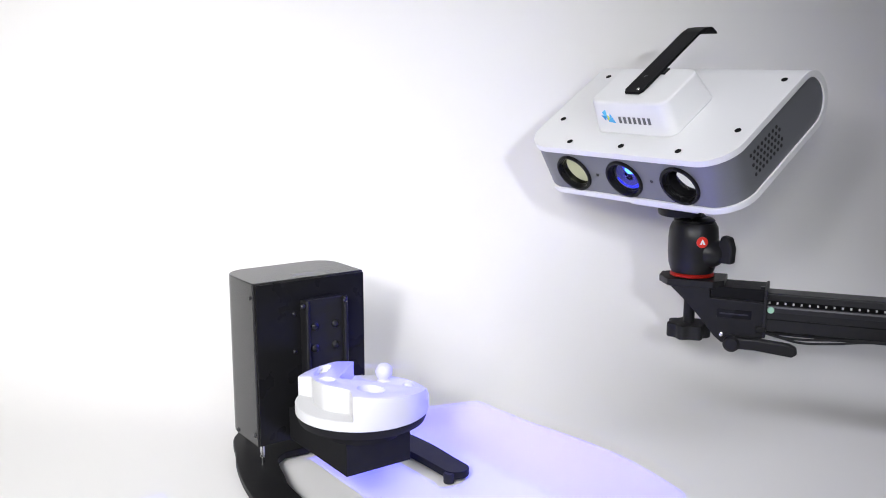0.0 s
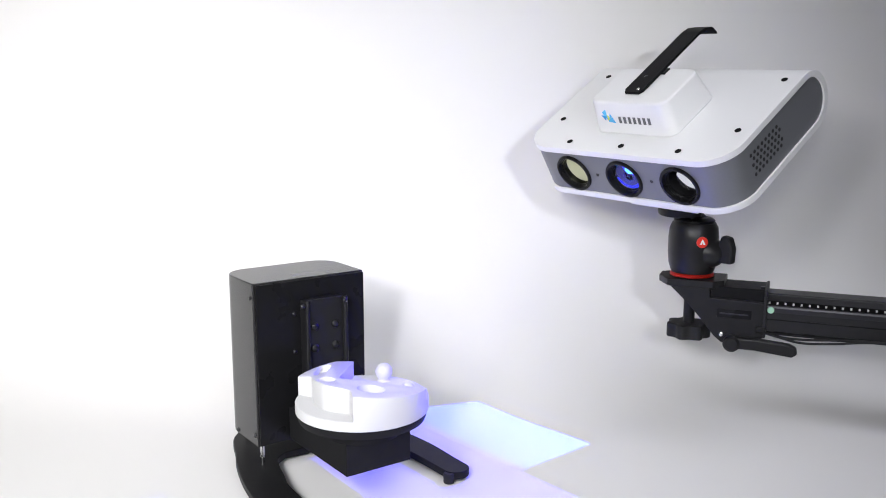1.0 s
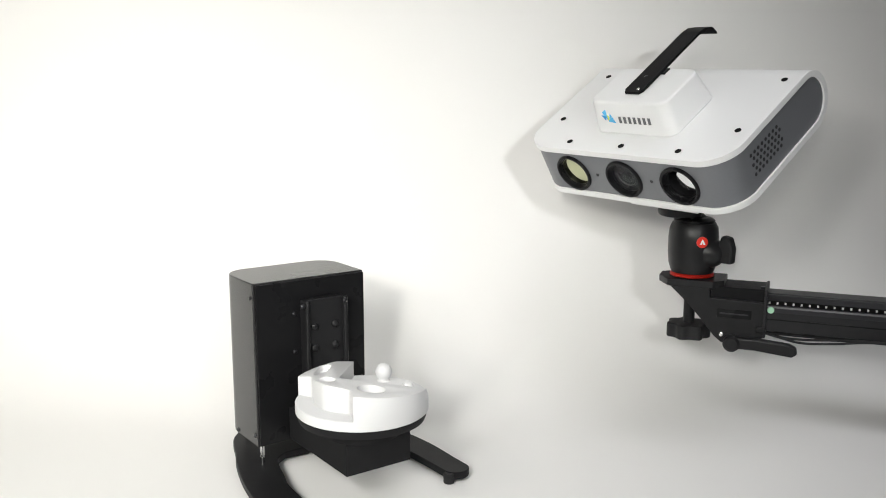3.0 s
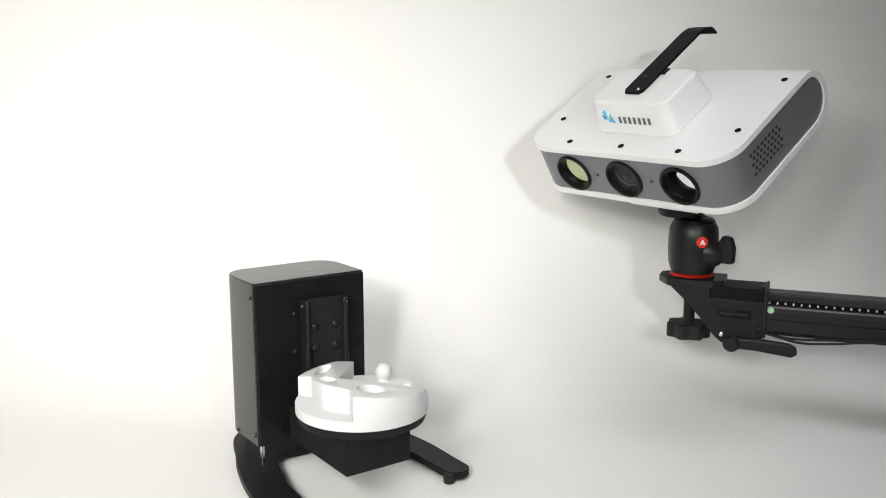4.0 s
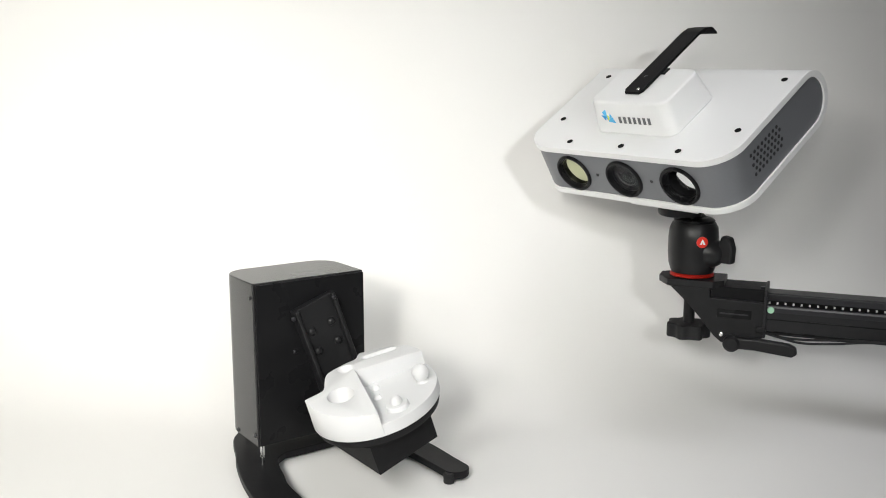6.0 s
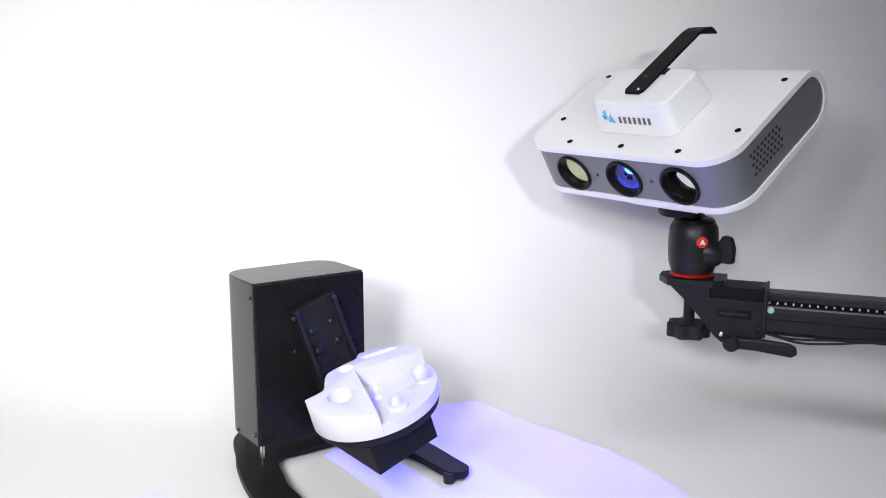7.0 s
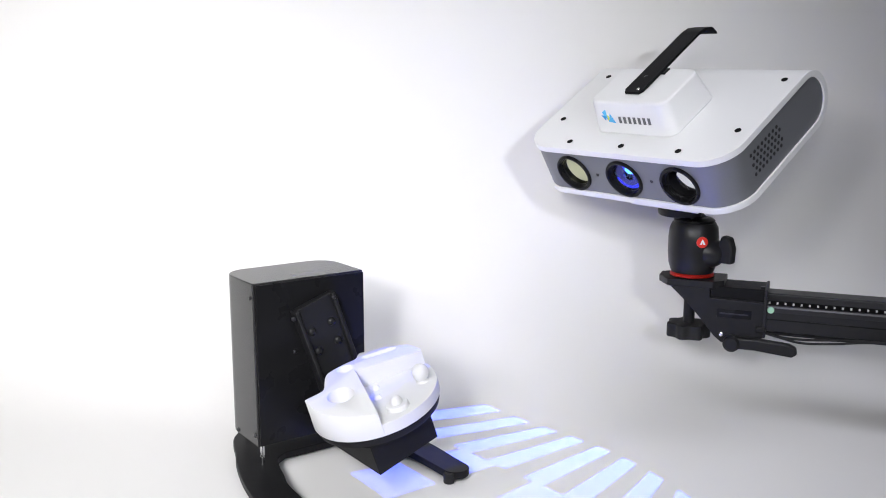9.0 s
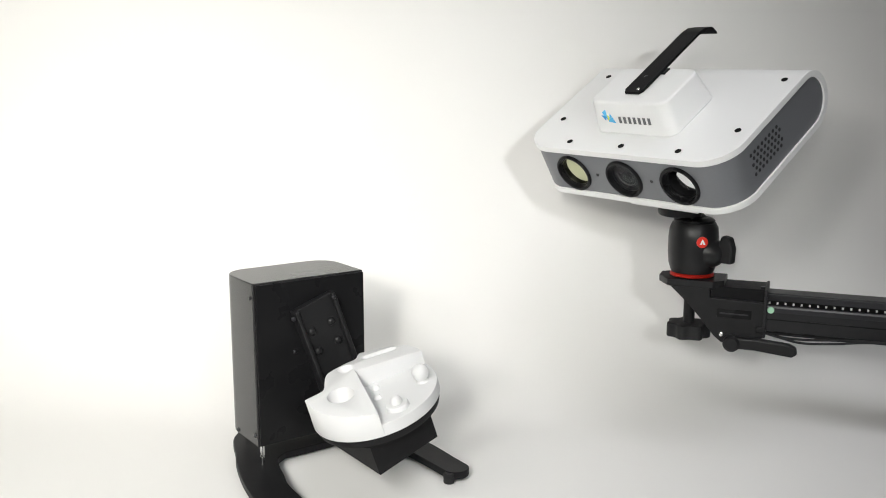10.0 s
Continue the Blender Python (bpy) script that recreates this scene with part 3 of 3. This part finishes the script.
def build_projector(root):
    data = bpy.data.lights.new("projector", "SPOT")
    data.energy, data.color, data.spot_size, data.spot_blend, data.shadow_soft_size = 38.0, (0.089, 0.113, 1.0), radians(104), 0.75, 0.0
    lamp = new("projector_light", data)
    lamp.parent = root
    lamp.matrix_local = look((0, LAMP_Y, LENS_Z), (0.12, LAMP_Y - 1, LENS_Z - 0.38))
    # unseen mask and filters, added to shape and tint the projected patterns
    bm, clear, violet, lilac = [bmesh.new() for i in range(4)]
    t = 0.000003

    def plate(b, cx, cz, a0, a1, r0, r1, depth=t, y=0.0):
        """An upright plate between columns a0 and a1 (of -1 to 1) and rows r0 and r1, each row a number or a pair for both ends."""
        r1 = r1 if isinstance(r1, tuple) else (r1, r1)
        p = []
        for a, r in ((a0, r0), (a1, r0), (a1, r1[1]), (a0, r1[0])):
            p.append((cx + GAP * (MID + SPAN * a - SHEAR * (r + 0.5)), cz + GAP * r))
        f = [b.verts.new((x, y - depth, z)) for x, z in p]
        g = [b.verts.new((x, y + depth, z)) for x, z in p]
        b.faces.new(f)
        b.faces.new(g[::-1])
        for i in range(4):
            b.faces.new((f[i], g[i], g[(i + 1) % 4], f[(i + 1) % 4]))

    for name, zones in PATTERNS.items():
        cx, cz = window_place(name)
        x0, x1, z0, z1 = cx - 0.00371, cx + PITCH_X - 0.00369, cz - 0.00641, cz + PITCH_Z - 0.00639
        if not zones:
            continue
        far, near, seam = zones
        # rows above the picture
        box(x0 - 0.0005, x1, -t, t, cz + GAP * TOP - 0.00003, z1, bm)
        lo, hi = (x0 - cx), (x1 - cx)
        for zone, r0, r1 in ((near, seam, TOP), (far, -0.95, seam)):
            bands = lit_bands(zone)
            edge0 = ((lo - 0.0006) / GAP - MID) / SPAN
            edge1 = (hi / GAP - MID) / SPAN - 0.001
            cuts = [edge0] + [q for ab in bands for q in ab] + [edge1]
            for a, b in zip(cuts[::2], cuts[1::2]):
                if b - a > 1e-6:
                    plate(bm, cx, cz, a, b, r0, r1)
            for a, b in bands[:1] and [(-1.0, 1.0)]:
                plate(violet if zone == "fine" else lilac if zone in (6, 7, "marks", "full") else clear, cx, cz, a, b, r0, r1, 0.000002, 0.0003)
        # bowed far edge
        for i in range(20):
            a, b = -1.05 + 2.1 * i / 20, -1.05 + 2.1 * (i + 1) / 20
            plate(bm, cx, cz, a, b, -1.0, (far_edge(a), far_edge(b)), t, -0.0002)
        box(x0, x1, -t, t, z0, cz - 0.93 * GAP, bm)
        # plates added to block stray light on the ground left of the tower
        plate(bm, cx, cz, -1.03, -0.88, -0.14, TOP, t, -0.0002)
        plate(bm, cx, cz, -0.75, -0.32, -0.02, 0.046, t, -0.0002)
        if far == "marks":
            plate(bm, cx, cz, -1, 1, -0.50, seam + 0.002, t, -0.0002)
            plate(bm, cx, cz, -1, -0.2, -0.62, -0.48, t, -0.0002)
            plate(bm, cx, cz, -1, 1, -0.90, -0.74, t, -0.0002)
            plate(bm, cx, cz, -0.2, 0.5, -0.68, -0.62, t, -0.0002)
    # border round the whole mask
    xe, ze = COLS * PITCH_X - 0.0037, 3 * PITCH_Z - 0.0064
    box(-0.010, -0.0036, -t, t, -0.016, ze + 0.008, bm)
    box(xe - 0.0003, xe + 2 * PITCH_X + 0.002, -t, t, -0.016, ze + 0.008, bm)
    box(4 * PITCH_X - 0.0040, xe, -t, t, 2 * PITCH_Z - 0.0065, ze, bm)
    box(-0.0037, xe, -t, t, -0.016, -0.0063, bm)
    box(-0.0037, xe, -t, t, ze - 0.0001, ze + 0.008, bm)
    strip = part("added_pattern_mask", bm, DEEP, root, "unseen sliding mask added in the scanner to shape the projected light", smooth=False)
    part("added_cyan_gel", clear, CYAN_GEL, strip, smooth=False)
    part("added_lilac_tint", lilac, LILAC_GEL, strip, smooth=False)
    part("added_violet_tint", violet, VIOLET_GEL, strip, smooth=False)
    return strip


# ---- ball head and rail ----
def build_ball_head():
    bx, by = 0.3575, 1.272
    root = empty("ball_head", pose(bx, by, 0.1895), "black tripod ball head with red ring and button", "tripod head")
    part("head_body", lathe([(0.0285, 0.006), (0.0305, 0.010), (0.0335, 0.020), (0.0350, 0.036), (0.0350, 0.058), (0.0335, 0.071), (0.0300, 0.078), (0.0240, 0.081), (0.019, 0.082)], n=56), BLACK_SATIN, root, "rounded black metal housing")
    part("neck_cap", lathe([(0.0290, 0.0765), (0.0285, 0.0820), (0.0240, 0.0850), (0.0190, 0.0860)], n=48), BLACK_GLOSS, root)
    part("red_ring", lathe([(0.0285, 0.0010), (0.0308, 0.0022), (0.0308, 0.0050), (0.0285, 0.0072)], n=56), RED, root, "red anodised ring")
    top = SCANNER @ Vector((0.030, 0.075, -HS - 0.004))
    a, b = Vector((0, 0, 0.072)), top - Vector((bx, by, 0.1895))
    q = (b - a).to_track_quat("Z", "Y").to_matrix().to_4x4()
    part("stem", lathe([(0.021, 0), (0.0195, 0.010), (0.013, 0.016), (0.012, (b - a).length - 0.012), (0.020, (b - a).length - 0.006), (0.022, (b - a).length + 0.006)], at(*a, q), n=32), BLACK, root, "black ball stem")
    n = (Vector((0, 0, 1)) + SCANNER.to_3x3() @ Vector((0, 0, 0.7))).to_track_quat("Z", "Y").to_matrix().to_4x4()
    part("quick_plate", lathe([(0.030, -0.006), (0.037, -0.004), (0.037, 0.006), (0.030, 0.008)], at(-0.017, -0.008, 0.1015, n), n=48), BLACK, root, "round black mounting plate")
    btn = at(0, 0, 0.0545) @ Matrix.Rotation(radians(4), 4, "Z") @ at(0, -0.0345, 0, FRONT)
    button = part("button", lathe([(0.0078, -0.001), (0.0078, 0.0018), (0.0068, 0.0024)], btn, n=28), REDBTN, root, "round red button")
    part("button_mark", prism([(-0.004, -0.003), (-0.001, -0.003), (0.0, 0.001), (0.001, -0.003), (0.004, -0.003), (0.0, 0.0045)], 0.0023, 0.0029, btn), OFFWHITE, button, smooth=False)
    # clamp collar and wing knob
    k = at(0.0025, 0, 0.037) @ Matrix.Rotation(radians(44), 4, "Z") @ at(0, -0.030, 0, FRONT)
    part("clamp_boss", lathe([(0.0250, -0.014), (0.0225, -0.002), (0.0165, 0.008), (0.0110, 0.014), (0.0080, 0.016)], k, n=40), BLACK_SATIN, root)
    part("knob_shaft", lathe([(0.0055, 0.012), (0.0055, 0.030)], k, n=20), DARKSTEEL, root)
    wing = [(-0.010, -0.018), (0.010, -0.018), (0.012, -0.005), (0.010, 0.010), (0.006, 0.021), (-0.006, 0.019), (-0.011, 0.004)]
    part("wing_knob", prism(wing, 0.020, 0.034, k @ Matrix.Rotation(radians(90), 4, "Y") @ at(-0.020, 0.006, -0.027)), RUBBER, root, "black winged clamp knob", bevel=0.003)
    return root


def build_rail():
    """The bracket under the head and the long rail that carries it."""
    ang = -22.0
    root = empty("camera_rail", pose(0.3605, 1.272, -0.004) @ Matrix.Rotation(radians(ang), 4, "Z"), "black telescopic rail arm with scale and clamp lever", "rail arm")
    # platform
    plate = [(-0.052, -0.004), (-0.036, -0.034), (0.026, -0.034), (0.040, -0.020), (0.040, 0.034), (-0.036, 0.034), (-0.052, 0.020)]
    part("platform", prism([(x + 0.004, y) for x, y in plate], 0.1835, 0.1935), BLACK, root, bevel=0.0012)
    # bracket: a wedge that falls to the sleeve; outline in x, z
    side = [(-0.029, 0.1838), (0.026, 0.1838), (0.027, 0.1706), (0.0995, 0.169), (0.0995, 0.119), (0.056, 0.106), (0.044, 0.108), (0.034, 0.116), (0.0158, 0.1385), (-0.0047, 0.1612)]
    m = Matrix.Rotation(radians(90), 4, "X")
    br = part("bracket", prism(side, -0.026, 0.032, m), BLACK, root, "black cast bracket", bevel=0.0015)
    part("name_strip", box(0.037, 0.083, -0.0332, -0.0318, 0.1440, 0.1560), BLACK_GLOSS, br, bevel=0.0006)
    part("mark_bar", box(0.041, 0.079, -0.0337, -0.0331, 0.1490, 0.1510), DARKSTEEL, br)
    part("sleeve", box(0.027, 0.0992, -0.027, 0.030, 0.160, 0.1862), HANDLE_BLACK, root, bevel=0.001)
    part("sleeve_collar", box(0.0985, 0.1025, -0.0335, 0.034, 0.120, 0.1875), RAIL_BLACK, root, bevel=0.001)
    part("collar_screw", lathe([(0.003, 0), (0.003, 0.0035)], at(0.0955, -0.02, 0.1860), n=14), DARKSTEEL, root)
    # rail: a profile with a stepped top, outline in y, z
    prof = [(-0.027, 0.124), (0.030, 0.124), (0.030, 0.1775), (-0.008, 0.1785), (-0.009, 0.1755), (-0.018, 0.1705), (-0.018, 0.164), (-0.027, 0.164)]
    to_x = Matrix(((0, 0, 1, 0), (1, 0, 0, 0), (0, 1, 0, 0), (0, 0, 0, 1)))
    rail = part("rail", prism(prof, 0.095, 0.85, to_x), RAIL_BLACK, root, "long black metal rail", bevel=0.001)
    # the edge's highlight, put in as a thin strip of brighter metal
    part("rail_edge_highlight", box(0.103, 0.85, -0.0285, -0.0262, 0.1622, 0.1645), EDGE_HIGHLIGHT, rail, bevel=0.0004)
    # lighter band of the rail's own face, added as a separate strip
    part("rail_face_strip", box(0.103, 0.85, -0.0280, -0.0268, 0.1560, 0.1615), DARKSTEEL, rail, "dull grey strip added on the rail's front face", bevel=0.0003)
    part("rail_groove", box(0.103, 0.85, -0.0283, -0.0268, 0.1450, 0.1465), BLACK_GLOSS, rail, bevel=0.0004)
    part("rail_groove", box(0.103, 0.85, -0.0283, -0.0268, 0.1270, 0.1295), BLACK_GLOSS, rail, bevel=0.0004)
    part("scale_strip", box(0.103, 0.85, -0.0187, -0.0172, 0.1644, 0.1704), DEEP, rail, "black scale strip", smooth=False)
    tick = None
    for i in range(62):
        if tick is None:
            tick = part("tick", box(0, 0.0024, 0, 0.003, 0, 0.0028), OFFWHITE, rail, smooth=False)
            o = tick
        else:
            o = new("tick", tick.data)
            o.parent = rail
        o.location = (0.1040 + 0.0103 * i, -0.0200, 0.1660)
    part("level_dot", lathe([(0.0046, 0), (0.0046, 0.002), (0.0036, 0.003)], at(0.1075, -0.0275, 0.1592, FRONT), n=24), MINT, root, "pale green round button")
    part("bracket_screw", lathe([(0.0030, 0), (0.0030, 0.0012), (0.0020, 0.0016)], at(0.0445, -0.0318, 0.1195, FRONT), n=14), STEEL, br)
    part("latch", box(0.089, 0.102, -0.037, -0.031, 0.1280, 0.1350), BLACK, br, bevel=0.001)
    # knob under the bracket
    part("knob_shaft", lathe([(0.0080, 0.118), (0.0080, 0.170)], at(-0.0037, -0.004, 0), n=20), BLACK, root)
    lobes = [((0.0285 + 0.0028 * math.cos(7 * a)) * math.cos(a), (0.0285 + 0.0028 * math.cos(7 * a)) * math.sin(a)) for a in [2 * math.pi * i / 84 for i in range(84)]]
    part("star_knob", prism(lobes, 0.1055, 0.1262, at(-0.0040, -0.004, 0)), RUBBER, root, "black lobed hand knob", bevel=0.002)
    # clamp lever
    part("lever_pivot", lathe([(0.0115, 0), (0.0115, 0.012), (0.008, 0.015)], at(0.0590, -0.030, 0.1095, FRONT), n=28), BLACK_SATIN, root)
    lev = [(-0.008, 0.007), (0.03, 0.009), (0.073, 0.007), (0.083, 0.003), (0.085, -0.006), (0.078, -0.011), (0.030, -0.008), (-0.006, -0.009)]
    part("clamp_lever", prism(lev, 0.030, 0.042, at(0.0605, 0, 0.1115, Matrix.Rotation(radians(2), 4, "Y")) @ m), BLACK_SATIN, root, "black clamping lever", bevel=0.003)
    # post that bears the far end, out of view
    part("post", box(0.80, 0.86, -0.03, 0.03, 0.004, 0.118), BLACK, root, bevel=0.002)
    return root


def build_cable():
    """A thin black lead that sags under the rail."""
    base = pose(0.3605, 1.272, -0.004) @ Matrix.Rotation(radians(-22.0), 4, "Z")
    root = empty("cable", base @ at(0.10, -0.031, 0.1255), "thin black cable sagging along a black rail", "cable")
    for dz, dy in ((0.0, 0.0), (0.004, -0.003)):
        path = spline([(-0.012, 0.004 + dy, 0.004), (0.02, 0.000 + dy, -0.002), (0.05, -0.001 + dy, -0.0030 - dz), (0.09, 0 + dy, 0.0000 - dz), (0.15, 0 + dy, 0.003), (0.30, 0.002 + dy, 0.004), (0.62, 0.002 + dy, 0.004)], 10)
        bm = bmesh.new()
        rings = []
        for k, p in enumerate(path):
            d = (path[min(k + 1, len(path) - 1)] - path[max(k - 1, 0)]).normalized()
            q = d.to_track_quat("Z", "Y").to_matrix()
            rings.append([bm.verts.new(p + q @ Vector((0.0017 * math.cos(a), 0.0017 * math.sin(a), 0))) for a in [2 * math.pi * i / 10 for i in range(10)]])
        for a, b in zip(rings, rings[1:]):
            for i in range(10):
                bm.faces.new((a[i], a[(i + 1) % 10], b[(i + 1) % 10], b[i]))
        bm.faces.new(rings[0][::-1])
        bm.faces.new(rings[-1])
        part("lead", bm, RUBBER, root)
    return root


build_backdrop()
build_room()
table = build_table()
arm, platter = build_arm(table)
test_piece = build_test_piece()
scanner = build_scanner()
slide = build_projector(scanner)
shutter = build_shutter(scanner)
build_ball_head()
build_rail()
build_cable()


def motions():
    pu, pz = PIVOT

    def tilt(deg):
        return at(pu, 0, pz, Matrix.Rotation(radians(-deg), 4, "Y"))

    def turn(deg, sag=0.0):
        return Matrix.Translation(PLATTER - Vector((pu, 0, pz)) + Vector((0, 0, 0.0011 * sag))) @ Matrix.Rotation(radians(sag), 4, "Y") @ Matrix.Rotation(radians(deg), 4, "Z")

    times = [4.30, 4.40, 4.50, 4.60, 4.70, 4.80, 4.90]
    tilts = [0, 1.2, 11.9, 14.4, 16.8, 18.7, 19.3]
    turns = [0, -4.5, -30, -43, -57, -66, -67.0]
    rows = [(0.0, 0.0, 0.0)] + [(t, np.interp(t, times, tilts), np.interp(t, times, turns)) for t in [4.30 + i / 30 for i in range(19)]] + [(10.0, 19.3, -67.0)]
    walk(arm, [(t, tilt(a)) for t, a, b in rows])
    # the platter gives a little in its bearing as it tilts
    walk(platter, [(t, turn(b, 0.09 * a)) for t, a, b in rows])
    walk(test_piece, [(t, TABLE @ tilt(a) @ turn(b, 0.09 * a)) for t, a, b in rows])
    steps = [(0.0, "start"), (0.10, "fine"), (0.88, "one_mixed"), (1.07, "one"), (1.17, "two_mixed"), (1.27, "two"), (1.37, "three_mixed"), (1.57, "three"),
             (1.67, "four_mixed"), (1.77, "four"), (1.87, "five_mixed"), (2.07, "six_mixed"), (2.20, "six"), (2.37, "seven_mixed"), (2.57, "end"), (2.80, "off"),
             (6.73, "dawn"), (6.96, "start"), (7.16, "fine"), (7.95, "one_mixed"), (8.17, "two_mixed"), (8.36, "two"), (8.46, "three_mixed"), (8.67, "four_mixed"),
             (8.86, "four"), (8.96, "five_mixed"), (9.17, "six_mixed"), (9.27, "six"), (9.37, "seven_mixed"), (9.57, "end"), (9.80, "off")]
    rows = []
    for i, (t, name) in enumerate(steps):
        x, z = window_place(name)
        m = at(-x, LAMP_Y - GAP, LENS_Z - z)
        end = steps[i + 1][0] - 0.034 if i + 1 < len(steps) else 10.0
        rows += [(t, m), (end, m)]
    walk(slide, rows)
    shut, clear = at(0, 0.0061, LENS_Z), at(0.0445, 0.0061, LENS_Z)
    walk(shutter, [(0.0, clear), (2.76, clear), (2.80, shut), (6.70, shut), (6.74, clear), (9.76, clear), (9.80, shut), (10.0, shut)])


motions()
